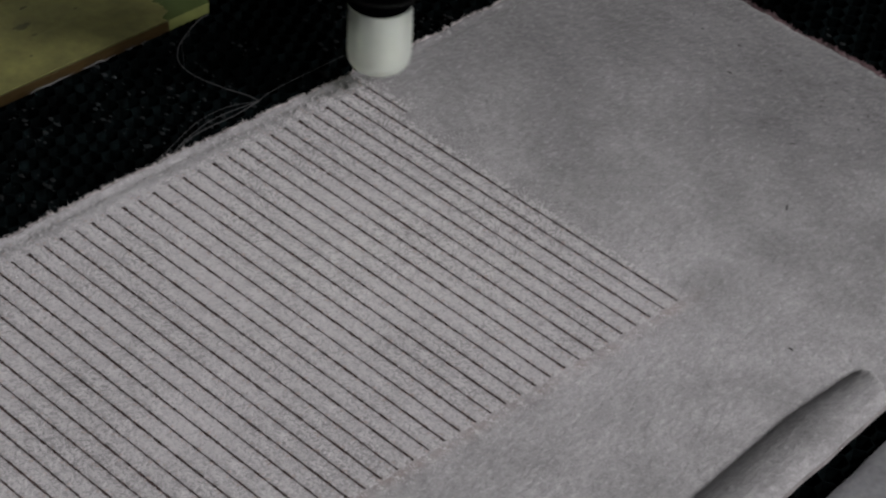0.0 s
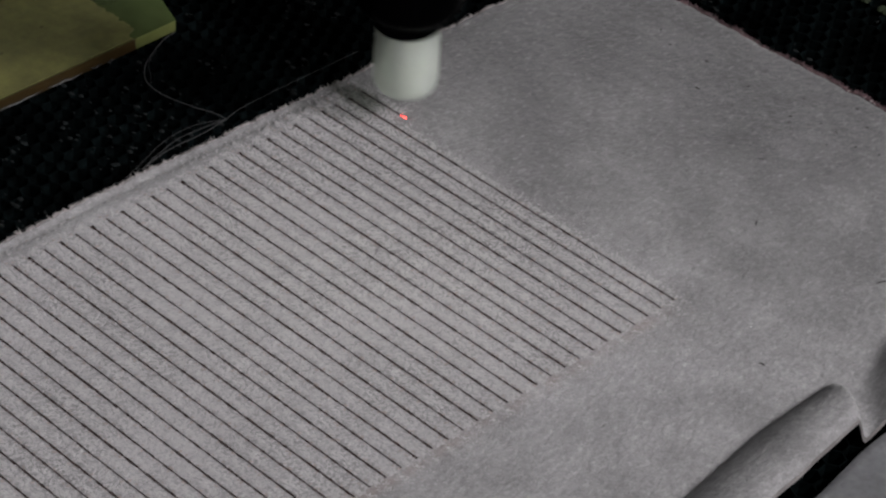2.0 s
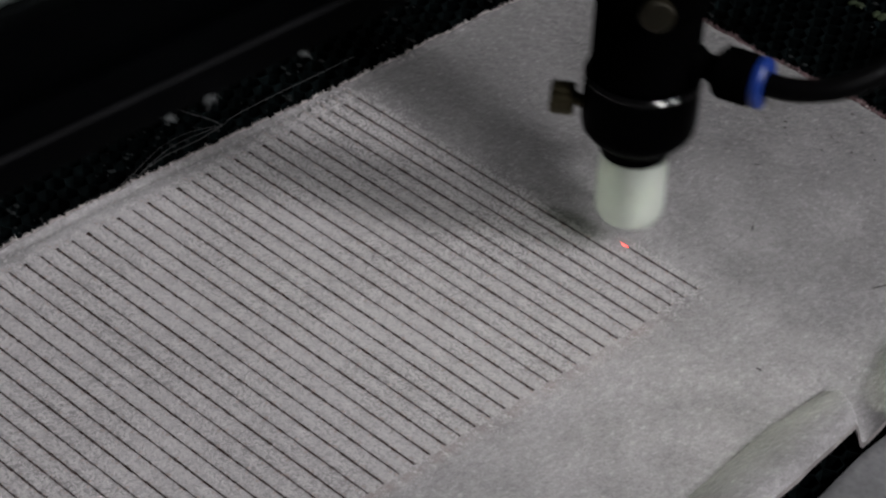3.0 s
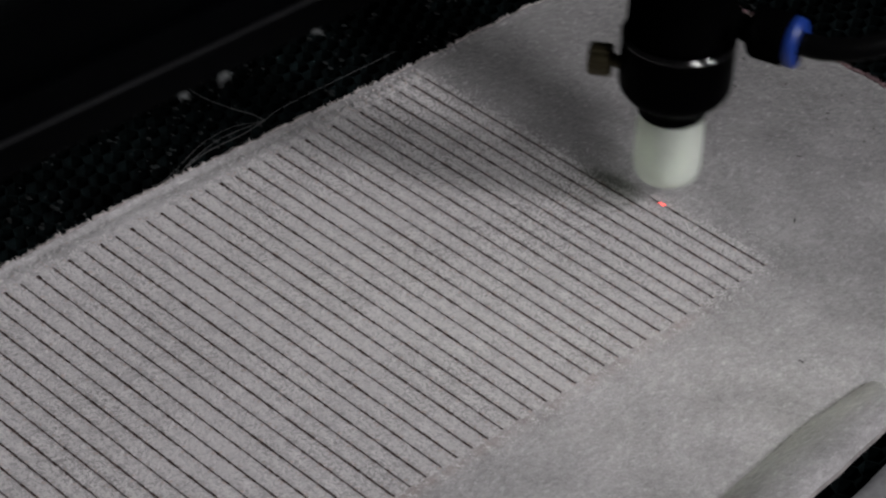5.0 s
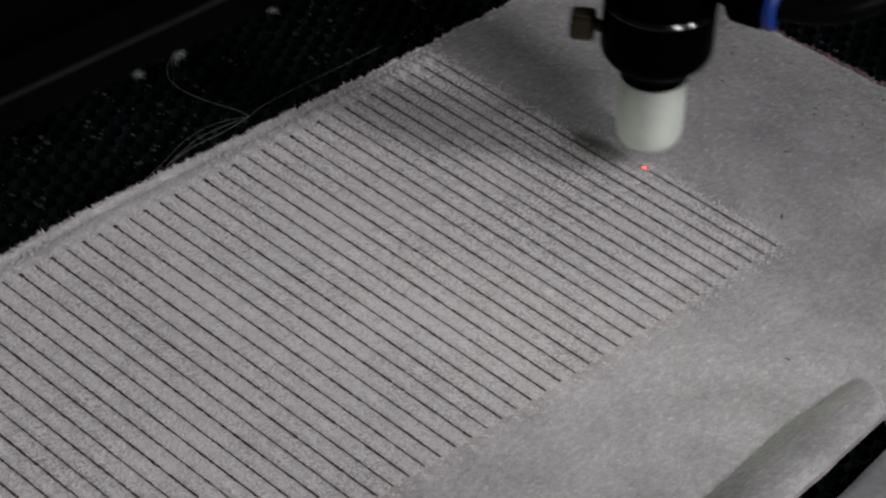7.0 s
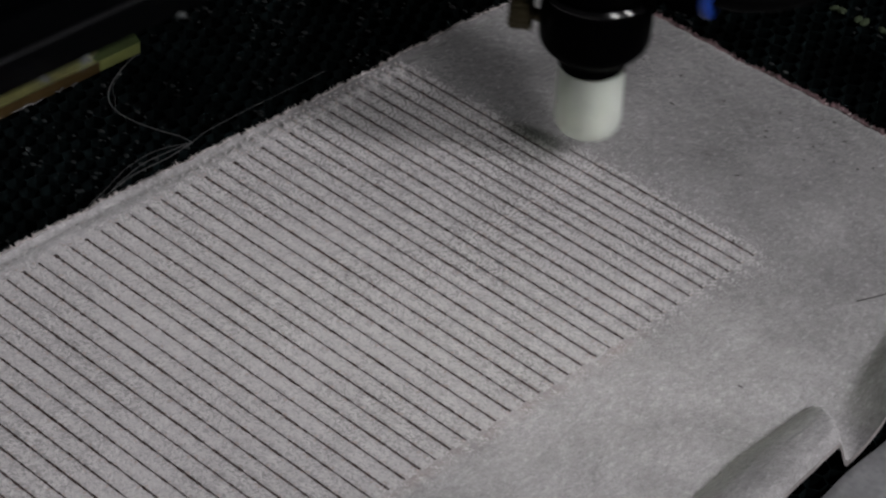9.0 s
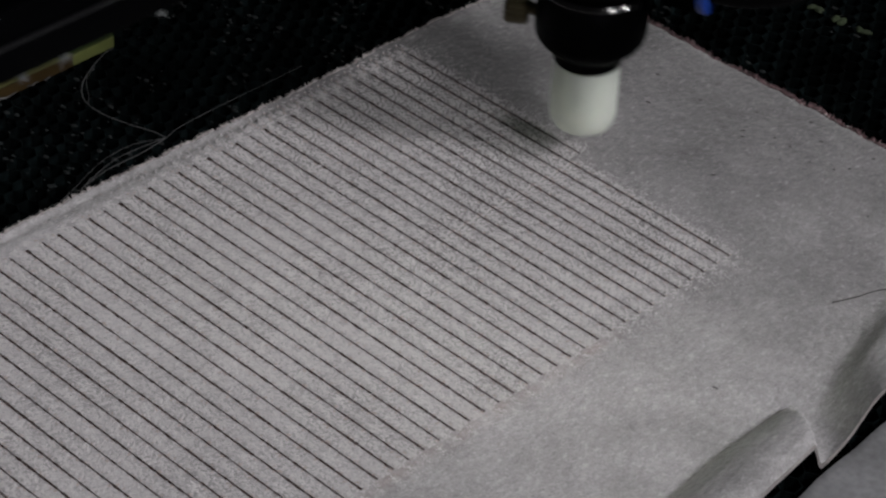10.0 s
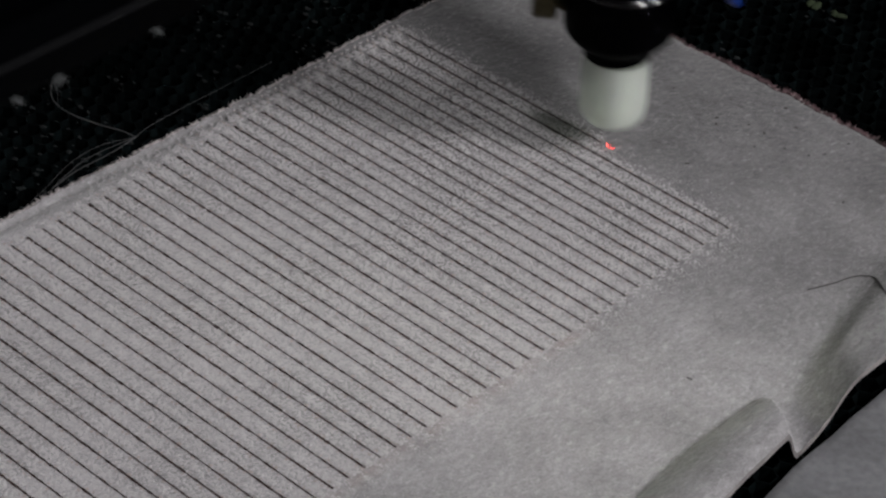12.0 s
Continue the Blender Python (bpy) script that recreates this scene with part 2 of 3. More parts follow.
PANEL_GLOW = glow_material("panel_diffuser", (1, 0.99, 0.97), 1.0)
GLASS = material("window_glass", (0.9, 0.95, 0.93), 0.02, scale=10, vary=0.0, fine=0.0)
GLASS.node_tree.nodes["Principled BSDF"].inputs["Transmission Weight"].default_value = 1.0
SPARK = glow_material("glowing_burn_point", (1.0, 0.03, 0.022), 24.0)

CORE = material("grey_nozzle_core", (0.06, 0.07, 0.06), 0.5, scale=400)
NOZZLE = material("milky_plastic", (0.92, 0.98, 0.90), 0.32, scale=260, vary=0.06, fine=0.03)
_b = NOZZLE.node_tree.nodes["Principled BSDF"]
_b.inputs["Subsurface Weight"].default_value = 0.5
_b.inputs["Subsurface Radius"].default_value = (1, 1, 0.9)
_b.inputs["Subsurface Scale"].default_value = 0.004
# milky plastic lets some light straight through and scatters some to its far side
_nt = NOZZLE.node_tree
_clear, _haze = _nt.nodes.new("ShaderNodeBsdfTransparent"), _nt.nodes.new("ShaderNodeBsdfTranslucent")
_clear.inputs[0].default_value, _haze.inputs[0].default_value = (0.965, 1.0, 0.95, 1), (0.95, 1.0, 0.93, 1)
_socket = _b.outputs[0]
for _other, _share in ((_haze, 0.28), (_clear, 0.50)):
    _mix = _nt.nodes.new("ShaderNodeMixShader")
    _mix.inputs[0].default_value = _share
    _nt.links.new(_socket, _mix.inputs[1])
    _nt.links.new(_other.outputs[0], _mix.inputs[2])
    _socket = _mix.outputs[0]
_nt.links.new(_socket, _nt.nodes["Material Output"].inputs["Surface"])


# ------------------------------------------------------------------ mesh helpers
def thing(name, label, category, m=None, group="", kind=""):
    ob = tagged(new(name), label, category, group, kind)
    ob.empty_display_size = 0.01
    if m is not None:
        ob.matrix_world = m
    return ob


def part(name, bm, mat, parent, label="", smooth=True):
    """One bmesh, built in millimetres, as one mesh object under a thing or a part."""
    bmesh.ops.scale(bm, vec=(MM, MM, MM), verts=bm.verts)
    bmesh.ops.recalc_face_normals(bm, faces=bm.faces)
    me = bpy.data.meshes.new(name)
    bm.to_mesh(me)
    bm.free()
    return mesh_part(name, me, mat, parent, label, smooth)


def mesh_part(name, me, mat, parent, label="", smooth=True):
    if mat is not None and not me.materials:
        me.materials.append(mat)
    if smooth:
        me.shade_smooth()
        me.set_sharp_from_angle(angle=radians(35))
    ob = new(name, me)
    if parent is not None:
        ob.parent = parent
    return tagged(ob, label) if label else ob


def raw_mesh(name, verts, faces, mat):
    me = bpy.data.meshes.new(name)
    me.from_pydata([(x * MM, y * MM, z * MM) for x, y, z in verts], [], faces)
    me.materials.append(mat)
    me.update()
    return me


def lathe(profile, segments=48, bm=None, m=None):
    """A turned solid about z from (radius, height) pairs, closed at both ends where the radius is 0."""
    bm = bm or bmesh.new()
    rings = []
    for r, z in profile:
        if r <= 1e-6:
            rings.append([bm.verts.new((0, 0, z))])
        else:
            rings.append([bm.verts.new((r * math.cos(2 * math.pi * i / segments), r * math.sin(2 * math.pi * i / segments), z)) for i in range(segments)])
    made = [v for ring in rings for v in ring]
    for a, b in zip(rings, rings[1:]):
        for i in range(segments):
            j = (i + 1) % segments
            quad = [a[i % len(a)], a[j % len(a)], b[j % len(b)], b[i % len(b)]]
            unique = list(dict.fromkeys(quad))
            if len(unique) > 2:
                bm.faces.new(unique)
    if m is not None:
        bmesh.ops.transform(bm, matrix=m, verts=made)
    return bm


def box(bm, x0, x1, y0, y1, z0, z1, bevel=0.0):
    made = bmesh.ops.create_cube(bm, size=1.0)["verts"]
    bmesh.ops.transform(bm, matrix=Matrix.Translation(((x0 + x1) / 2, (y0 + y1) / 2, (z0 + z1) / 2)) @ Matrix.Diagonal((x1 - x0, y1 - y0, z1 - z0, 1)), verts=made)
    if bevel:
        edges = list({e for v in made for e in v.link_edges})
        bmesh.ops.bevel(bm, geom=edges, offset=bevel, segments=2, affect="EDGES", profile=0.5)
    return bm


def tube(bm, points, radius, sides=8, taper=None):
    """A round cord along points."""
    rings = []
    pts = [Vector(p) for p in points]
    for i, p in enumerate(pts):
        along = (pts[min(i + 1, len(pts) - 1)] - pts[max(i - 1, 0)]).normalized()
        side = along.cross(Vector((0, 0, 1)))
        side = side.normalized() if side.length > 1e-4 else Vector((1, 0, 0))
        up = side.cross(along)
        r = radius * (taper(i / (len(pts) - 1)) if taper else 1)
        rings.append([bm.verts.new(p + r * (math.cos(a) * side + math.sin(a) * up)) for a in (2 * math.pi * k / sides for k in range(sides))])
    for a, b in zip(rings, rings[1:]):
        for k in range(sides):
            bm.faces.new((a[k], a[(k + 1) % sides], b[(k + 1) % sides], b[k]))
    bm.faces.new(rings[0])
    bm.faces.new(list(reversed(rings[-1])))
    return bm


def smooth_path(points, steps=10):
    """Catmull-Rom through the points."""
    p = [Vector(q) for q in points]
    p = [2 * p[0] - p[1], *p, 2 * p[-1] - p[-2]]
    out = []
    for a, b, c, d in zip(p, p[1:], p[2:], p[3:]):
        for i in range(steps):
            t = i / steps
            out.append(0.5 * (2 * b + (c - a) * t + (2 * a - 5 * b + 4 * c - d) * t * t + (3 * b - a - 3 * c + d) * t ** 3))
    return [*out, p[-2]]


def ease(a, z, x):
    t = min(max((x - a) / (z - a), 0.0), 1.0)
    return t * t * (3 - 2 * t)


def aim(direction):
    """A turn that lays the z axis along a direction."""
    return Vector(direction).to_track_quat("Z", "Y").to_matrix().to_4x4()


# ------------------------------------------------------------------ room
def room():
    for name, b, mat in (
        ("floor", (-2400, 2400, -2400, 2400, -950, -850), FLOORING),
        ("ceiling", (-2400, 2400, -2400, 2400, 2660, 2760), PLASTER),
        ("wall_north", (-2400, 2400, 2300, 2400, -850, 2660), PLASTER),
        ("wall_south", (-2400, 2400, -2400, -2300, -850, 2660), PLASTER),
        ("wall_west", (-2400, -2300, -2300, 2300, -850, 2660), PLASTER),
    ):
        tagged(part(name, box(bmesh.new(), *b), mat, None, smooth=False), kind="structure")
    # east wall with two window openings
    z0, z1, half = 1390, 2330, 470
    spans = [(y * 1000 - half, y * 1000 + half) for _, y, _ in sorted(WINDOWS_AT, key=lambda p: p[1])]
    bm = bmesh.new()
    edge = -2300
    for y0, y1 in spans:
        box(bm, 2300, 2400, edge, y0, -850, 2660)
        box(bm, 2300, 2400, y0, y1, -850, z0)
        box(bm, 2300, 2400, y0, y1, z1, 2660)
        edge = y1
    box(bm, 2300, 2400, edge, 2300, -850, 2660)
    tagged(part("wall_east", bm, PLASTER, None, smooth=False), kind="structure")
    for i, (y0, y1) in enumerate(spans):
        win = tagged(new("window_%d" % (i + 1)), kind="structure")
        win.empty_display_size = 0.1
        bm = bmesh.new()
        for b in ((y0, y0 + 40, z0, z1), (y1 - 40, y1, z0, z1), (y0 + 40, y1 - 40, z0, z0 + 40), (y0 + 40, y1 - 40, z1 - 40, z1)):
            box(bm, 2330, 2370, *b)
        part("window_frame", bm, PLASTER, win, smooth=False)
        pane = part("pane", box(bmesh.new(), 2346, 2352, y0 + 40, y1 - 40, z0 + 40, z1 - 40), GLASS, win, smooth=False)
        pane.visible_shadow = False


# Unseen panel that carries the added fill lamp.
def fill_ceiling_panel(x, y, sx, sy):
    t = thing("fill_ceiling_light", "square white ceiling light panel, lit, added out of view as fill", "ceiling light", pose(x, y, 2.66))
    bm = bmesh.new()
    for a in ((-sx / 2 - 20, -sx / 2, -sy / 2 - 20, sy / 2 + 20), (sx / 2, sx / 2 + 20, -sy / 2 - 20, sy / 2 + 20), (-sx / 2, sx / 2, -sy / 2 - 20, -sy / 2), (-sx / 2, sx / 2, sy / 2, sy / 2 + 20)):
        box(bm, *a, -24, 0)
    part("frame", bm, PLASTER, t, smooth=False)
    part("diffuser", box(bmesh.new(), -sx / 2, sx / 2, -sy / 2, sy / 2, -14, -8), PANEL_GLOW, t, smooth=False)


# ------------------------------------------------------------------ machine
def machine_case():
    """The cabinet that carries the bed, with a low rim round the honeycomb; the high back and side walls are added out
    of view to block low light.
    """
    t = thing("machine_case", "dark grey painted cabinet of a laser cutter", "laser cutter", pose(0, 0, 0))
    part("cabinet", box(bmesh.new(), -420, 330, -400, 420, -849.9, -26, 6), CASE, t)
    for name, b in (("back_wall", (-420, -330, -400, 420, -25.9, 250)), ("front_rim", (250, 330, -400, 420, -25.9, 30)), ("side_rim", (-329.9, 249.9, -400, -330, -25.9, 30)), ("side_wall", (-329.9, 249.9, 340, 420, -25.9, 250))):
        part(name, box(bmesh.new(), *b, 3), INNER, t)
    part("tray", box(bmesh.new(), -329.8, 249.8, -329.8, 339.8, -25.8, -14), TRAY, t, "soot-blackened tray under the honeycomb", smooth=False)


def added_light_strip():
    """Slim unseen lamp, added on the inner face of the back wall."""
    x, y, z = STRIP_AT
    t = thing("added_light_strip", "slim white light strip added out of view on the machine's back wall, lit", "light strip", pose(0, 0, 0))
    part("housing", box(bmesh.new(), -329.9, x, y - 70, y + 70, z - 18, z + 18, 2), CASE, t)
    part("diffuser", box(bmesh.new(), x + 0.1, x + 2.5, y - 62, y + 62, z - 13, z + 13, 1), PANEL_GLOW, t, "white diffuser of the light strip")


def honeycomb_bed():
    """Hexagonal foil cells of the cutting bed, joined into one sheet."""
    rng = random.Random(5)
    t = tagged(thing("honeycomb_bed", "soot-blackened metal honeycomb cutting bed", "cutting bed", pose(0, 0, 0)), kind="")
    a = 3.15
    verts, faces, index = [], [], {}

    def corner(x, y):
        key = (round(x, 1), round(y, 1))
        if key not in index:
            index[key] = len(verts)
            jx, jy = rng.uniform(-0.25, 0.25), rng.uniform(-0.25, 0.25)
            verts.append((x + jx, y + jy, BED - rng.uniform(0, 0.25)))
            verts.append((x + jx, y + jy, -13.9))
        return index[key]

    walls = set()
    for i in range(-62, 48):
        for j in range(-48, 62):
            cx, cy = i * a * math.sqrt(3) + (j % 2) * a * math.sqrt(3) / 2, j * a * 1.5
            if not (-300 < cx < 240 and -200 < cy < 280) or (5 < cx < 160 and cy < 105):
                continue
            ring = [corner(cx + a * math.sin(k * math.pi / 3), cy + a * math.cos(k * math.pi / 3)) for k in range(6)]
            for p, q in zip(ring, ring[1:] + ring[:1]):
                walls.add((min(p, q), max(p, q)))
    for p, q in sorted(walls):
        faces.append((p, q, q + 1, p + 1))
    ob = mesh_part("cell_wall", raw_mesh("cell_wall", verts, faces, COMB), None, t, smooth=False)
    tagged(ob, kind="stuff")
    solid = ob.modifiers.new("foil", "SOLIDIFY")
    solid.thickness, solid.offset = 0.00035, 0
    for b in ((-329, -312, -320, 330), (232, 249, -320, 330)):
        part("frame_bar", box(bmesh.new(), *b, -13.9, BED, 0.5), COMB, t)


# ------------------------------------------------------------------ hide
def left_edge(y):
    return -9.3 + 1.1 * math.sin(y * 0.031 + 0.6) + 0.6 * noise.noise((y * 0.21, 3.1, 0)) + 0.8 * noise.noise((y * 0.75, 7.7, 0)) + 3.0 * ease(62, 100, y)


def far_edge(x):
    return 119.2 + 0.9 * noise.noise((x * 0.06, 1.3, 5)) + 0.8 * noise.noise((x * 0.22, 4.1, 1)) + 0.6 * noise.noise((x * 0.6, 9.3, 2))


def lip_line(y):
    """The near cut margin."""
    return 184.9 - 0.11 * min(y, 0.0)


def hide_height(x, y):
    """Flat on the bed, the cut margins sinking a little, the near one buckled up in two folds with a slanting valley between."""
    along = y + 0.8 * (x - 178.0)
    far = ease(4, 13, along)
    base = (1 - far) * (166.2 - 0.115 * min(y + 14, 0.0)) + far * max(171.5 - 0.35 * (y - 14), 140.0)
    lip = lip_line(y)
    tall = (1 - ease(5.0, 10.0, along)) * 10.8 + ease(10.0, 34.0, along) * (11.6 - 7.5 * ease(40, 115, y))
    s = min(max((x - base) / (lip - base), 0.0), 1.1)
    rise = tall * ((1 - far) * (0.52 * math.sin(2.3 * s) + 0.52 * s - 0.1 * ease(0.84, 1.0, s)) + far * (1.4 * s - 0.45 * s * s)) * ease(0.0, 0.07 + 0.3 * far, s)
    d = x - left_edge(y)
    dip = -1.25 * (1 - ease(2.2, 6.6, d)) + 1.1 * (1 - ease(0.8, 2.6, d)) - 0.7 * (1 - ease(0, 0.7, d)) - 0.8 * (1 - ease(0, 2.0, far_edge(x) - y))
    seam = far_edge(x) - y - 9.5 - 1.2 * noise.noise((x * 0.05, 6, 0))
    crease = 0.22 * math.exp(-(seam / 0.9) ** 2) - 0.16 * math.exp(-((seam - 1.6) / 0.8) ** 2)
    return rise + dip + crease * (0.6 + 0.4 * noise.noise((x * 0.09, 2, 2)))


def suede_hide():
    t = thing("suede_hide", "pale grey-mauve suede hide engraved with parallel burnt lines", "leather", pose(0, 0, 0))
    nx, ny = 200, 320
    south, thick = -255.0, 1.75
    verts, faces = [], []
    for j in range(ny + 1):
        for i in range(nx + 1):
            v = j / ny
            y0 = south + v * (119.2 - south)
            right = lip_line(y0) + 0.5 * noise.noise((y0 * 0.1, 0, 4))
            left = left_edge(y0)
            u = i / nx
            x = left + u * (right - left)
            y = south + v * (far_edge(x) - south)
            verts.append((x, y, hide_height(x, y)))
    top = len(verts)
    verts += [(x, y, max(z - thick, BED + 0.02)) for x, y, z in verts]
    w = nx + 1
    for j in range(ny):
        for i in range(nx):
            a = j * w + i
            faces.append((a, a + 1, a + w + 1, a + w))
            faces.append((top + a + w, top + a + w + 1, top + a + 1, top + a))
    rim = [i for i in range(nx)] + [j * w + nx for j in range(ny)] + [ny * w + i for i in range(nx, 0, -1)] + [j * w for j in range(ny, 0, -1)]
    for a, b in zip(rim, rim[1:] + rim[:1]):
        faces.append((b, a, top + a, top + b))
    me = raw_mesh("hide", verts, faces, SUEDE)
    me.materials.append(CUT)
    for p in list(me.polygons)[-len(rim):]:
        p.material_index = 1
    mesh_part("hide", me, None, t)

    # fibres along the cut margins
    rng = random.Random(11)

    def fringe(count, where, mat, label, low, high, wide):
        vs, fs = [], []
        for _ in range(count):
            p, out = where(rng.random())
            ln, wd = rng.uniform(low, high), rng.uniform(*wide)
            out = Vector((out[0] + rng.gauss(0, 0.5), out[1] + rng.gauss(0, 0.5), rng.uniform(-0.3, 0.75))).normalized()
            side = out.cross(Vector((rng.gauss(0, 1), rng.gauss(0, 1), 1))).normalized()
            third = out.cross(side)
            base = Vector(p) - out * 0.4
            k = len(vs)
            for a in range(3):
                vs.append(base + wd * (math.cos(a * 2.094) * side + math.sin(a * 2.094) * third))
            vs.append(base + out * ln * 0.55 + side * rng.gauss(0, 0.2) + third * wd * 0.6)
            vs.append(base + out * ln)
            fs += [(k, k + 1, k + 3), (k + 1, k + 2, k + 3), (k + 2, k, k + 3), (k, k + 1, k + 4), (k + 1, k + 2, k + 4), (k + 2, k, k + 4)]
        ob = mesh_part("fringe", raw_mesh("fringe", vs, fs, mat), None, t, label)
        tagged(ob, kind="stuff")

    def on_left(u):
        y = -200 + u * 318
        return (left_edge(y) + 0.25, y, -0.9 + rng.uniform(-0.5, 0.45)), (-1, 0)

    def on_far(u):
        x = -5 + u * 200
        return (x, far_edge(x) - 0.2, hide_height(x, 118) - 0.5 + rng.uniform(-0.6, 0.3)), (0, 1)

    fringe(4200, on_left, FUZZ, "pale frayed fibres of the cut margin", 0.5, 1.9, (0.1, 0.34))
    fringe(3000, on_far, PINK_FUZZ, "rosy frayed fibres of the cut margin", 0.7, 2.3, (0.2, 0.55))
    fringe(900, on_far, FUZZ, "pale frayed fibres of the cut margin", 0.3, 1.4, (0.08, 0.3))
    fringe(900, on_far, HAIR, "dark frayed fibres of the cut margin", 0.6, 2.4, (0.1, 0.35))
    return t


def strip_mesh(name, x0, x1, half, seed, dot=False):
    """A thin sunk scorch with ragged sides, a hair above the nap."""
    rng = random.Random(seed)
    n = max(4, int((x1 - x0) / 1.1))
    verts, faces = [], []
    for i in range(n + 1):
        x = x0 + (x1 - x0) * i / n
        w = half * (1 + rng.uniform(-0.42, 0.42))
        if dot and i <= 1:
            w *= 1.5
        d = rng.uniform(-0.05, 0.05)
        verts += [(x, d - w, 0.012), (x, d, 0.05), (x, d + w, 0.012)]
    for i in range(n):
        a = 3 * i
        faces += [(a, a + 3, a + 4, a + 1), (a + 1, a + 4, a + 5, a + 2)]
    return raw_mesh(name, verts, faces, BURNT)


def half_width(k):
    return 0.30 if k % 2 == 0 else 0.25


def nap_mesh(x0, x1, seed):
    """Small clumps of nap that the air jet has blown upright along one burnt row: dense beside it, thinning out ahead."""
    rng = random.Random(seed)
    verts, faces, tints = [], [], []

    def clump(x, y, size, sunk=0.0):
        off = abs((y + 2.5) % PITCH - 2.5)
        if off < 0.2 + 0.5 * size:
            return
        tints.extend([1 if off < 1.0 and abs(y) < 4 and rng.random() < 0.4 else 0] * 5)
        turn, k = rng.uniform(0, 6.28), len(verts)
        c, d = math.cos(turn), math.sin(turn)
        for a in range(5):
            r = size * rng.uniform(0.7, 1.25)
            u, v = 1.45 * r * math.cos(1.257 * a), 0.75 * r * math.sin(1.257 * a)
            verts.append((x + c * u - d * v, y + d * u + c * v, -0.04 - sunk))
        verts.append((x + rng.gauss(0, 0.3) * size, y + rng.gauss(0, 0.3) * size, size * rng.uniform(0.08, 0.40) - sunk))
        faces.extend((k + a, k + (a + 1) % 5, k + 5) for a in range(5))

    for _ in range(int((x1 - x0) * NAP_DENSITY)):
        x = rng.uniform(x0, x1)
        if rng.random() < 0.66:
            clump(x, rng.uniform(-3.5, 2.5), rng.uniform(0.22, 0.56))
        else:
            ahead = min(rng.expovariate(1 / 4.2), 18.0)
            clump(x, 2.0 + ahead, rng.uniform(0.2, 0.42) / (1 + 0.06 * ahead))
    if x0 < 0:
        for _ in range(int(2 * NAP_DENSITY)):
            past = min(rng.expovariate(1 / 1.3), 4.0)
            clump(x0 - past, rng.uniform(-2.5, 2.5), rng.uniform(0.2, 0.42), 0.11 * past)
    if x1 > LENGTH - 1:
        for _ in range(int(5 * NAP_DENSITY)):
            past = min(rng.expovariate(1 / 7.0), 26.0)
            clump(x1 + 0.5 + past, rng.uniform(-2.5, 2.5), rng.uniform(0.2, 0.44) / (1 + 0.07 * past))
    me = raw_mesh("raised_nap", verts, faces, NAP)
    me.materials.append(SINGED)
    me.polygons.foreach_set("material_index", tints)
    return me


def nap_piece(me, hide, k):
    ob = mesh_part("raised_nap", me, None, hide, smooth=False)
    ob.location = (0, k * PITCH * MM, 0)
    return tagged(ob, kind="stuff")


NAP_DENSITY = 26.0      # clumps to a millimetre of row
FRESH = []      # (object, row, first x, last x) of the scorches that the laser draws during the clip


def burnt_lines(hide):
    old = {(e, s): strip_mesh("burnt_line", 0.0, LENGTH, half_width(e), 10 * s + e, e == 0) for e in (0, 1) for s in range(3)}
    for k in range(-44, 1):
        ob = mesh_part("burnt_line", old[(k % 2, (k * 7) % 3)], None, hide, smooth=False)
        ob.location = (0, k * PITCH * MM, 0)
    step = LENGTH / 15
    spans = [(i * step - (2.5 if i == 0 else 0), (i + 1) * step + (0.6 if i == 14 else 0)) for i in range(15)]
    combed = [nap_mesh(-2.5, LENGTH + 0.6, 300 + i) for i in range(3)]
    for k in range(-44, 1):
        nap_piece(combed[k % 3], hide, k)
    tufts = [nap_mesh(*spans[i], 400 + i) for i in range(15)]
    for k in range(1, 14):
        for i in range(15):
            FRESH.append((nap_piece(tufts[i], hide, k), k, i * step, (i + 1) * step))
    for e in (0, 1):
        pieces = [strip_mesh("burnt_dash", i * step, (i + 1) * step, half_width(e), 90 + 20 * e + i, e == 0 and i == 0) for i in range(15)]
        for k in range(1, 14):
            if k % 2 != e:
                continue
            for i in range(15):
                ob = mesh_part("burnt_dash", pieces[i], None, hide, smooth=False)
                ob.location = (0, k * PITCH * MM, 0)
                FRESH.append((ob, k, i * step, (i + 1) * step))


# ------------------------------------------------------------------ moving head and beam
def cyl(bm, at, direction, r, length, profile=None, segments=32):
    prof = profile or [(0, 0), (r * 0.9, 0), (r, r * 0.1), (r, length - r * 0.1), (r * 0.9, length), (0, length)]
    return lathe(prof, segments, bm, Matrix.Translation(at) @ aim(direction))


def knob(parent, at, direction, r, length, stem, mat=None):
    bm = bmesh.new()
    n = 40
    rings = []
    for z, rr in ((0, 0.86), (0.12, 1), (0.88, 1), (1.0, 0.86)):
        rings.append([bm.verts.new((r * rr * (1 + (0.05 if i % 2 else 0)) * math.cos(2 * math.pi * i / n), r * rr * (1 + (0.05 if i % 2 else 0)) * math.sin(2 * math.pi * i / n), stem + z * length)) for i in range(n)])
    for a, b in zip(rings, rings[1:]):
        for i in range(n):
            bm.faces.new((a[i], a[(i + 1) % n], b[(i + 1) % n], b[i]))
    bm.faces.new(rings[0])
    bm.faces.new(rings[-1])
    lathe([(0, -2), (r * 0.42, -2), (r * 0.42, stem), (0, stem)], 20, bm)
    bmesh.ops.transform(bm, matrix=Matrix.Translation(at) @ aim(direction), verts=bm.verts)
    return part("thumb_screw", bm, mat or BRASS, parent, "small knurled brass thumb screw", smooth=False)


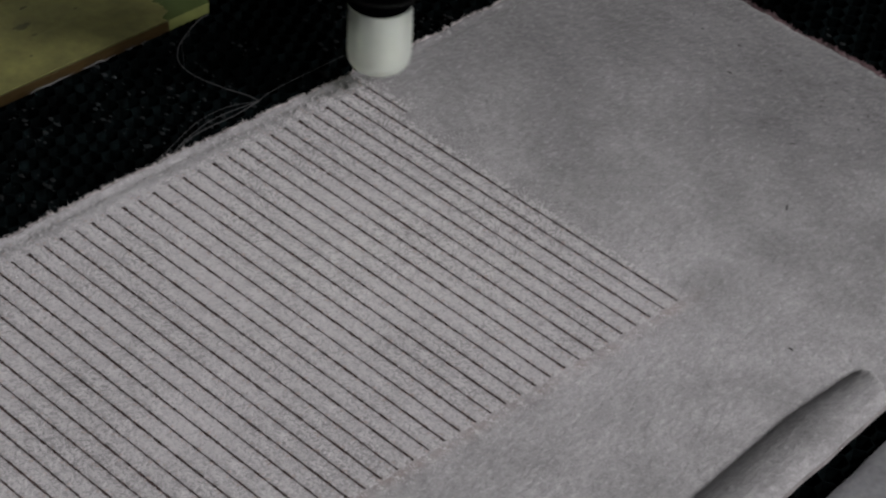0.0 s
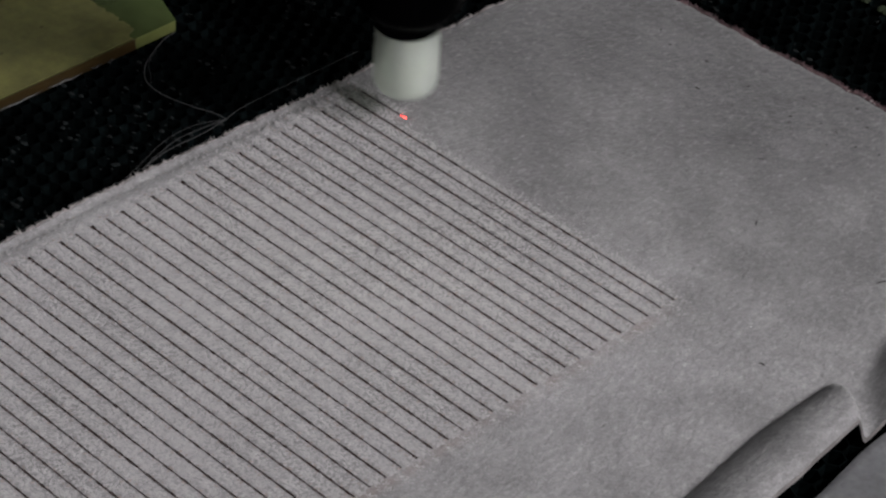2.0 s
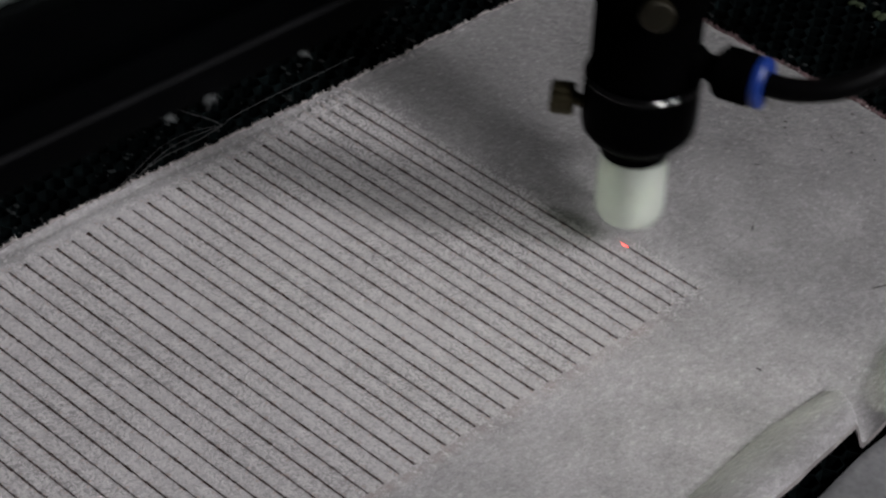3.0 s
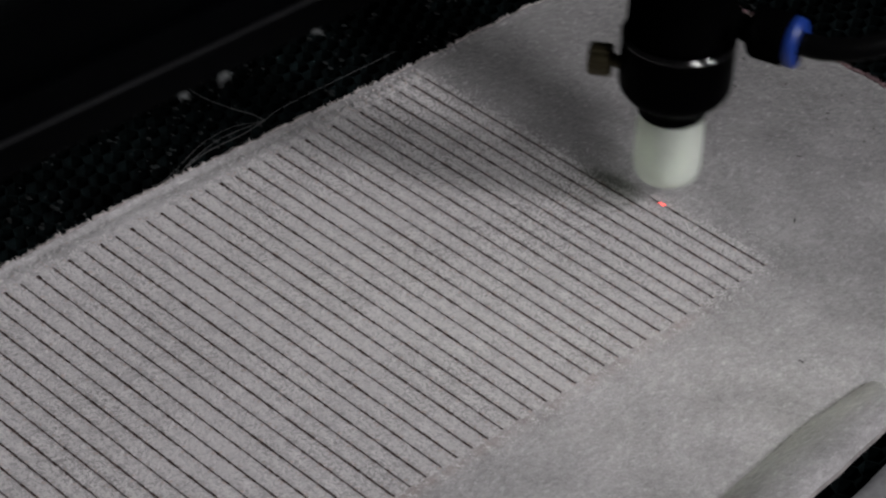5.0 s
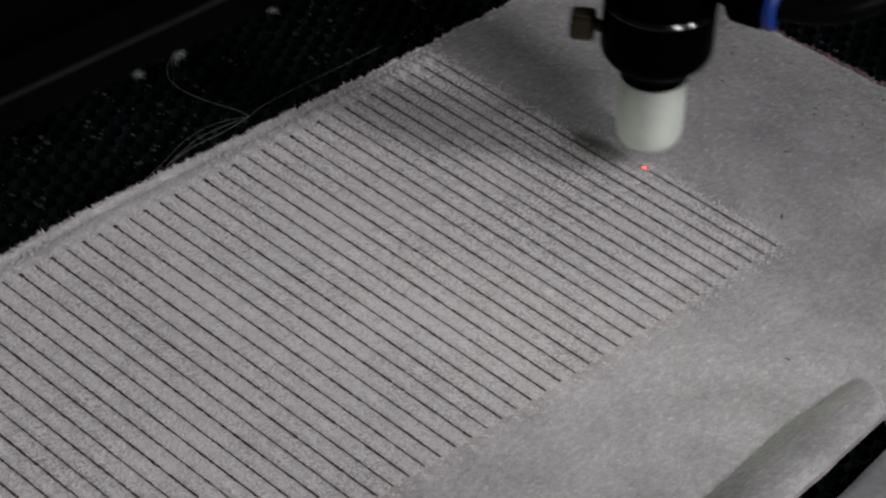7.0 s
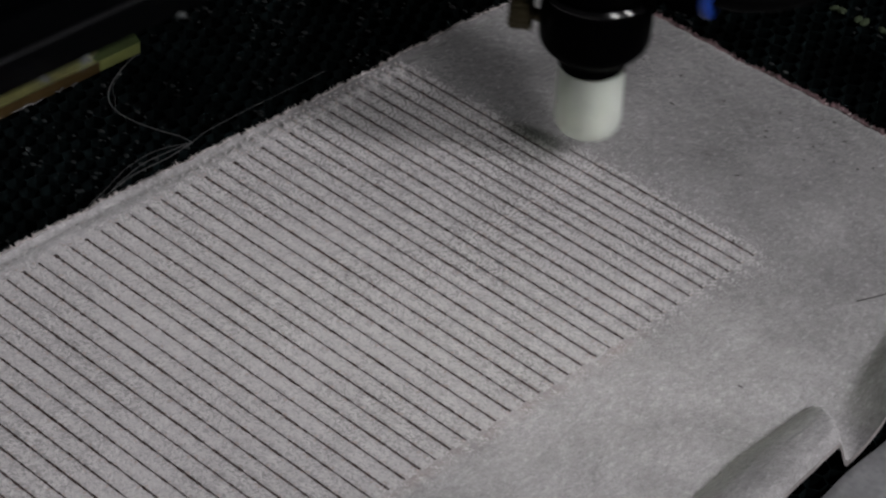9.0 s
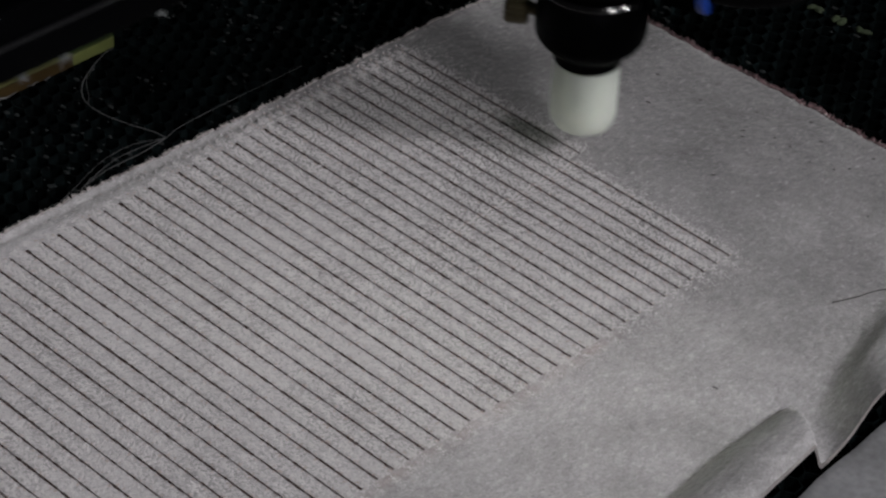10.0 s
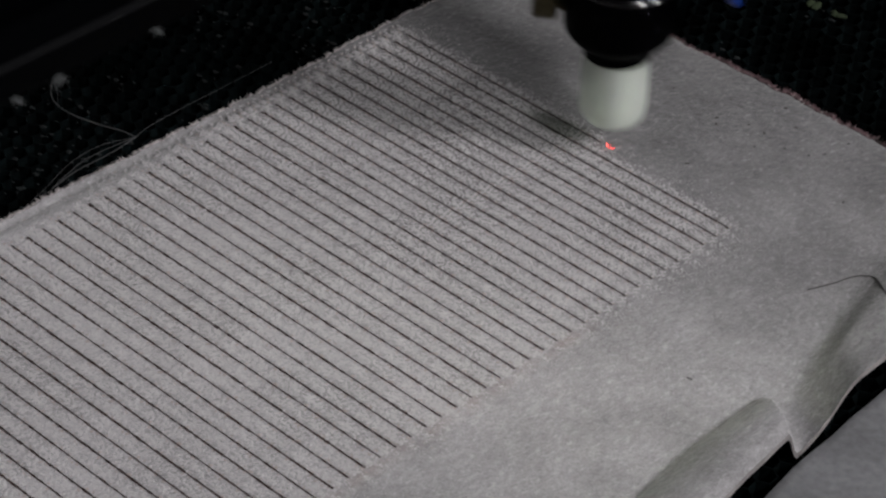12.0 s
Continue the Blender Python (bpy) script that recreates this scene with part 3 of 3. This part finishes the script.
def laser_head():
    t = thing("laser_head", "black laser head with a milky plastic nozzle", "laser head", pose(0, 0, 0))
    part("nozzle", lathe([(6.3, 29.5), (6.3, 14.5), (5.6, 13.4), (3.0, 13.0), (3.0, 10.2), (3.4, 10.0), (6.3, 10.0), (7.5, 10.5), (8.4, 12.0), (8.75, 14.2), (8.75, 22), (8.6, 29.5), (6.3, 29.5)], 64), NOZZLE, t, "milky translucent plastic air nozzle")
    part("inner_tube", lathe([(1.5, 16.5), (3.6, 16.5), (4.2, 17.1), (4.2, 29.5), (1.5, 29.5)], 32), CORE, t)
    part("collar", lathe([(0, 29.6), (6.2, 29.6), (8.2, 29.6), (8.9, 30.2), (9.3, 33.0), (10.4, 33.9), (12.9, 36.2), (14.1, 37.8), (14.6, 39.6), (14.6, 52.6), (13.75, 53.55), (12, 53.6), (12, 55), (0, 55)], 64), GLOSS, t, "glossy black clamp collar")
    part("collar_rim", lathe([(14.2, 52.2), (14.72, 52.4), (14.74, 52.9), (14.15, 53.6), (13.6, 53.62), (13.6, 52.2)], 64), POLISHED, t, "polished rim of the collar")
    part("barrel", lathe([(0, 54.2), (13.2, 54.2), (13.5, 54.6), (13.5, 75.5), (0, 75.5)], 64), BLACK, t)
    part("sleeve", lathe([(0, 75.6), (14.2, 75.6), (15.0, 76.4), (15.4, 77.6), (15.4, 128), (0, 128)], 64), BLACK, t)
    knob(t, (-0.8 * 13.6, -0.6 * 13.6, 43.0), (-0.8, -0.6, 0), 4.1, 6.4, 2.4)
    knob(t, (0.72 * 15, 0.69 * 15, 82.5), (0.72, 0.69, 0), 3.3, 5.2, 5.5)
    # this screw's face lies in shade, painted by the darker brass
    knob(t, (0.69 * 15, -0.72 * 15, 81.2), (0.69, -0.72, 0), 4.1, 3.0, 2.0, SHADED_BRASS)
    # push-in air fitting and hose
    d = Vector((0.95, 0.31, 0.0)).normalized()
    at = Vector((0, 0, 60.3))
    fit = part("air_fitting", lathe([(0, 11), (4.6, 11), (4.6, 14.5), (3.3, 15.6), (3.3, 17.6), (5.8, 19.4), (6.6, 20.2), (6.7, 28), (6.0, 28.8), (0, 28.8)], 12, None, Matrix.Translation(at) @ aim(d)), BLACK, t, "black push-in air fitting")
    part("release_ring", lathe([(3.2, 28.9), (5.9, 28.9), (6.5, 29.5), (6.5, 31.1), (6.0, 31.7), (3.2, 31.7)], 40, None, Matrix.Translation(at) @ aim(d)), BLUE, fit, "blue plastic release ring")
    far = at + d * 30
    path = smooth_path([far, far + d * 9 + Vector((0, 1, 0.4)), far + d * 19 + Vector((-1, 6, 2.5)), far + d * 27 + Vector((-4, 17, 7)), far + d * 31 + Vector((-9, 34, 16)), far + d * 28 + Vector((-18, 52, 34)), far + d * 14 + Vector((-28, 60, 62)), far + Vector((-36, 62, 92))], 8)
    part("air_hose", tube(bmesh.new(), path, 3.05, 16), RUBBER, t, "black plastic air hose")
    # mount that carries the barrel on the beam
    bm = bmesh.new()
    box(bm, -BEAM_BACK - 34, 18, -24, 24, 133.2, 146, 2)
    part("mount_plate", bm, BLACK, t)
    part("lens_clamp", lathe([(0, 128.1), (19, 128.1), (19.5, 128.6), (19.5, 133.1), (0, 133.1)], 48), BLACK, t)
    part("rail_saddle", box(bmesh.new(), -BEAM_BACK - 32, -BEAM_BACK - 11, -24, 24, 95.1, 133.1, 1.5), BLACK, t)
    spark = part("burn_point", lathe([(0, 0.02), (0.22, 0.05), (0.19, 0.3), (0, 0.5)], 12), SPARK, t, "tiny red glowing burn point")
    return t, spark


def gantry_beam():
    """Front face at x = 0, seen from the laser's side; travels with the head."""
    t = thing("gantry_beam", "black painted gantry beam with bright rails on top", "gantry beam", pose(0, 0, 0))
    y0, y1 = -398, 418
    part("front_cover", box(bmesh.new(), -5, 0, y0, y1, 50, 70, 0.8), BEAM_BLACK, t)
    part("beam_body", box(bmesh.new(), -46, -5.1, y0, y1, 52, 88, 1.2), BEAM_BLACK, t)
    bm = bmesh.new()
    box(bm, 0.05, 1.1, y0, y1, 60.0, 60.9, 0.2)
    part("cover_lip", bm, LIP, t, "dull grey lip along the cover")
    part("guide_rail", box(bmesh.new(), -29, -14, y0, y1, 88.1, 94, 2.9), STEEL, t, "bright aluminium guide rail")
    part("guide_rail", box(bmesh.new(), -45, -34, y0, y1, 88.1, 95, 2.2), STEEL, t, "bright aluminium guide rail")
    rng = random.Random(3)
    for y, s in ((-96.5, 1.0), (-84, 1.15), (-53, 0.8)):
        bm = bmesh.new()
        for _ in range(70):
            out = Vector((rng.gauss(0.3, 0.8), rng.gauss(0, 1.0), rng.gauss(-0.2, 0.5)))
            mid = Vector((rng.gauss(0, 0.4), rng.gauss(0, 0.4), rng.gauss(0, 0.3)))
            at = Vector((-0.1, y + 19, 50.1))
            tube(bm, [at, at + s * (0.5 * out + mid), at + s * out * rng.uniform(0.6, 1.2)], 0.07, 4)
        part("lint_tuft", bm, LINT, t, "small pale tuft of lint")
    return t


# ------------------------------------------------------------------ things on the bed
def taped_board():
    t = thing("taped_board", "flat board wrapped in yellowed masking tape, torn at one end", "board", pose(0, 0, 0))
    z0, z1 = BED + 0.03, 1.5
    slant = 0.375       # the end is cut askew
    bm = box(bmesh.new(), -101, -59.5, -230, -1.5, z0, z1, 0.4)
    for v in bm.verts:
        if v.co.y > -10:
            v.co.y += slant * (-59.5 - v.co.x)
    part("board", bm, BOARD, t, "greenish glossy bare end of a board")
    part("board_edge", box(bmesh.new(), -59.45, -58.9, -230, -16.6, z0, z1 - 0.1, 0.2), BOARD_EDGE, t, "glossy brown tape along the side")
    part("bare_side", box(bmesh.new(), -59.45, -59.2, -16.5, -1.9, z0, z1 - 0.15, 0.08), BACK_TAPE, t, "pale yellow bare strip of the side")
    rng = random.Random(77)
    # glints on the brown side tape, modelled as pale slivers
    for ya, yb in ((-66, -50), (-48, -36), (-33, -29), (-27.5, -25)):
        pts = [(-58.6 + rng.uniform(-0.15, 0.5), ya + (yb - ya) * i / 6, z0 + 0.35 + rng.uniform(0, 0.5)) for i in range(7)]
        part("side_glint", tube(bmesh.new(), smooth_path(pts, 4), 0.2, 6, lambda u: 0.25 + 1.0 * math.sin(math.pi * u)), GLINT, t, "pale glossy sliver for a glint along the side")
    for x, y, r in ((-82.5, -50.3, 2.6), (-77.0, -50.0, 1.1), (-90, -44, 1.2), (-73, -70, 0.9), (-80.5, -33, 0.7), (-69, -57, 0.6)):
        n = 14
        vs = [(x, y, z1 + 0.36)] + [(x + 0.55 * r * rng.uniform(0.6, 1.25) * math.cos(a), y + r * rng.uniform(0.6, 1.25) * math.sin(a), z1 + 0.33) for a in (2 * math.pi * i / n for i in range(n))]
        mesh_part("smudge", raw_mesh("smudge", vs, [(0, 1 + i, 1 + (i + 1) % n) for i in range(n)], SMUDGE), None, t, "brown smudge on the tape")
    # tape sheet with a torn end
    rng = random.Random(21)
    n = 34
    verts, faces = [], []
    for i in range(n + 1):
        u = i / n
        x = -101.3 + u * 42.0
        y = -13.6 + 2.6 * noise.noise((x * 0.12, 4, 0)) + 1.6 * noise.noise((x * 0.5, 2, 0)) - 3.0 * ease(0.9, 0.97, u)
        for zz in (z1 + 0.05, z1 + 0.3):
            verts.append((x, y, zz + 0.25 * max(0, noise.noise((x * 0.3, 8, 0)))))
            verts.append((x, -231.0, zz))
    for i in range(n):
        a, b = 4 * i, 4 * i + 4
        faces += [(a + 2, b + 2, b + 3, a + 3), (a, a + 1, b + 1, b), (a, b, b + 2, a + 2), (a + 1, a + 3, b + 3, b + 1)]
    faces += [(0, 2, 3, 1), (4 * n, 4 * n + 1, 4 * n + 3, 4 * n + 2)]
    mesh_part("masking_tape", raw_mesh("masking_tape", verts, faces, TAPE), None, t, "yellowed masking tape with a torn end", smooth=False)


# Yellow-green glints on the honeycomb, put in as coloured crumbs.
def glint_crumbs():
    rng = random.Random(41)
    for x, y in [(57.6, 162.6), (59.6, 163.0), (66.2, 162.8), (68.2, 163.1), (74.4, 163.4), (76.2, 163.6)]:
        bm = bmesh.new()
        bmesh.ops.create_icosphere(bm, subdivisions=2, radius=1.0)
        for v in bm.verts:
            v.co *= 1 + 0.45 * noise.noise(v.co * 1.7 + Vector((x, y, 0)))
        bmesh.ops.transform(bm, matrix=Matrix.Translation((x, y, BED + 0.35)) @ Matrix.Rotation(rng.uniform(0, 3), 4, "Z") @ Matrix.Diagonal((rng.uniform(1.5, 2.2), rng.uniform(1.0, 1.5), 0.55, 1)), verts=bm.verts)
        tagged(part("glint_crumb", bm, CRUMB, None), "small yellow-green crumb standing for a glint on the honeycomb", "crumb", "crumbs on the honeycomb")


def soot_and_glint_flakes():
    """Crumbs, and flakes whose colour stands for foil glints, strewn over the honeycomb, too many to count."""
    rng = random.Random(31)
    verts, faces = [], []
    while len(faces) < 7 * 900:
        x, y = rng.uniform(-110, 190), rng.uniform(-130, 250)
        if (left_edge(y) - 1.5 < x and y < 121.5) or (x < -58 and y < 3):
            continue
        if noise.noise((x * 0.05, y * 0.05, 3)) < (-0.05 if y < 121 else 0.3):
            continue
        size = rng.choice((0.3, 0.45, 0.7, 1.1))
        k, n = len(verts), 7
        turn = rng.uniform(0, 6.3)
        for a in range(n):
            rr = size * rng.uniform(0.55, 1.0)
            verts.append((x + 1.3 * rr * math.cos(turn + a * 6.283 / n), y + 0.8 * rr * math.sin(turn + a * 6.283 / n), BED - 0.05))
        verts.append((x, y, BED + 0.06 + rng.uniform(0, 0.25) * size))
        faces += [(k + a, k + (a + 1) % n, k + n) for a in range(n)]
    ob = mesh_part("soot_and_glint_flakes", raw_mesh("soot_and_glint_flakes", verts, faces, FLAKE), None, None, smooth=False)
    tagged(ob, "sooty crumbs and coloured flakes for foil glints, strewn over the honeycomb", "debris", kind="stuff")


def loose_thread(name, points, r, label, mat, z):
    t = tagged(part(name, tube(bmesh.new(), smooth_path([(x, y, z + h) for x, y, h in points], 10), r, 6), mat, None), label, "thread")
    return t


def specks(hide):
    rng = random.Random(8)
    dots = [(5.5, 97.7), (15.5, 98.0), (33.1, 102.0), (52.6, 99.4), (68.8, 98.7), (94.1, 99.8), (99.4, 99.7), (101.5, 92.8), (107.5, 98.1), (114.0, 100.1), (116.5, 103.6), (87.7, 93.7), (83.2, 105.7)]
    for x, y, ln, a in [(x, y, rng.uniform(0.45, 0.8), rng.uniform(0, 3)) for x, y in dots] + [(112.0, 50.7, 1.9, -0.9), (150.6, 7.0, 1.4, 0.2), (94, 74, 1.2, 0.7), (86, 96, 1.0, 0.3), (60, 87, 1.6, 0.1), (103.5, 108, 0.9, 0.5), (118, 112, 0.9, 1.0), (96, 113, 0.8, 0.2), (40, 98, 0.9, 0.4), (133, 90, 0.9, 2.0)]:
        bm = bmesh.new()
        pts = [(-ln / 2, rng.uniform(-0.2, 0.2), 0.05), (0, 0.1, 0.12), (ln / 2, rng.uniform(-0.2, 0.2), 0.05)]
        tube(bm, smooth_path(pts, 4), 0.16, 6)
        bmesh.ops.transform(bm, matrix=Matrix.Translation((x, y, hide_height(x, y))) @ Matrix.Rotation(a, 4, "Z"), verts=bm.verts)
        tagged(part("fibre_speck", bm, HAIR, None), "tiny dark fibre lying on the suede", "fibre", "fibre specks")


def suede_offcut():
    """The neighbouring piece past the dark slit."""
    verts, faces, nx, ny = [], [], 30, 90
    for j in range(ny + 1):
        for i in range(nx + 1):
            y = -200 + 290 * j / ny
            x = 186.8 - (0.05 if y > 0 else 0.14) * y + 0.5 * noise.noise((y * 0.1, 2, 0)) + 40 * i / nx
            verts.append((x, y, -0.1 + 0.7 * noise.noise((x * 0.03, y * 0.03, 2)) * ease(0.02, 0.2, i / nx) - 0.6 * (1 - ease(0, 0.04, i / nx))))
    top = len(verts)
    verts += [(x, y, BED + 0.02) for x, y, z in verts]
    w = nx + 1
    for j in range(ny):
        for i in range(nx):
            a = j * w + i
            faces += [(a, a + 1, a + w + 1, a + w), (top + a + w, top + a + w + 1, top + a + 1, top + a)]
    rim = [i for i in range(nx)] + [j * w + nx for j in range(ny)] + [ny * w + i for i in range(nx, 0, -1)] + [j * w for j in range(ny, 0, -1)]
    for a, b in zip(rim, rim[1:] + rim[:1]):
        faces.append((b, a, top + a, top + b))
    ob = mesh_part("suede_offcut", raw_mesh("suede_offcut", verts, faces, OFFCUT), None, None)
    tagged(ob, "grey suede offcut lying beside the engraved hide", "leather")


# ------------------------------------------------------------------ build
room()
fill_ceiling_panel(FILL_AT[0], FILL_AT[1], 800, 800)
machine_case()
added_light_strip()
honeycomb_bed()
hide = suede_hide()
head, spark = laser_head()
beam = gantry_beam()
suede_offcut()
taped_board()
BEND = (-15.5, -20.8, 0.5)
for strand, r in (
    ([BEND, (-19.5, -21.8, 0.9), (-26.5, -24.6, 1.0), (-36, -26.6, 0.9), (-43.8, -25.4, 0.6), (-49.8, -20.9, 0.5), (-54.2, -14.2, 0.4), (-57.6, -6.8, 0.3), (-58.2, -3.1, 0.2)], 0.15),
    ([(-40.5, -26.5, 0.3), (-45.3, -22.6, 0.2), (-50.4, -19, 0.6), (-54.0, -13.0, 0.4)], 0.055),
    ([BEND, (-16.4, -27.4, 0.5), (-16.6, -36.9, 0.7), (-14.7, -46.2, 0.4), (-12.6, -52.5, 0.2)], 0.10),
    ([BEND, (-14.4, -30.3, 0.6), (-14.6, -41.6, 0.5), (-13.2, -51.0, 0.2)], 0.12),
    ([BEND, (-18.6, -30.0, 0.8), (-18.4, -40.5, 0.5), (-14.2, -53.0, 0.2), (-12.4, -59.0, 0.2)], 0.07),
    ([BEND, (-16.9, -14.6, 0.5), (-17.4, 0.0, 0.4), (-17.3, 17.4, 0.3), (-17.4, 30.0, 0.2)], 0.075),
):
    loose_thread("loose_thread", strand, r, "fine grey thread lying on the honeycomb", THREAD, BED + 0.25)
loose_thread("loose_hair", [(x, y, hide_height(x, y)) for x, y in ((149.2, 54.2), (152, 61), (154, 67), (158, 69), (163, 65), (168, 61), (173, 60))], 0.16, "dark curved fibre lying on the suede", HAIR, 0.12)
specks(hide)
soot_and_glint_flakes()
glint_crumbs()
burnt_lines(hide)


def burn_time(k, x):
    """When the laser stands over x of row k: even rows are drawn towards the far margin, odd ones away from it."""
    rows = [r for r in HEAD_ROWS if abs(r[2] - k * PITCH) < 2.4]
    for (ta, xa, _), (tb, xb, _) in zip(rows, rows[1:]):
        if xa != xb and min(xa, xb) <= x <= max(xa, xb) and tb - ta < 0.15:
            return ta + (tb - ta) * (x - xa) / (xb - xa)
    near = min(rows, key=lambda r: abs(r[1] - x)) if rows else None
    return near[0] if near and abs(near[1] - x) < 20 else None


def motions():
    walk(head, [(t, pose(x * MM, y * MM, 0)) for t, x, y in HEAD_ROWS])
    walk(beam, [(t, pose((x - BEAM_BACK) * MM, 0, 0)) for t, x, _ in HEAD_ROWS])
    # the burn point glows under the nozzle while a row is drawn and withdraws into it between rows
    lit = [(0.28, 0.62), (0.95, 1.62), (1.88, 2.66), (2.86, 3.5), (3.92, 4.5), (4.77, 5.42), (5.78, 5.85), (6.15, 6.55), (6.75, 7.35), (7.75, 8.44), (8.68, 8.85), (9.15, 9.3), (10.1, 10.36), (10.62, 11.2), (11.58, 11.7), (11.9, 12.0)]
    rows = [(0, pose(0, 0, 0.016))]
    for a, z in lit:
        rows += [(a - 0.04, pose(0, 0, 0.016)), (a, pose(0, 0, 0)), (z, pose(0, 0, 0))]
        if z < 11.9:
            rows += [(z + 0.04, pose(0, 0, 0.016))]
    walk(spark, rows)
    # each dash of a new row comes up through the nap as the laser passes
    for ob, k, x0, x1 in FRESH:
        t = burn_time(k, (x0 + x1) / 2)
        y = k * PITCH * MM
        down, up = pose(0, y, -0.0009), pose(0, y, 0)
        if t is None or t > 11.97:
            walk(ob, [(0, down), (12, down)])
        elif t < 0.07:
            walk(ob, [(0, up), (12, up)])
        else:
            walk(ob, [(0, down), (t - 0.034, down), (t, up), (12, up)])


motions()
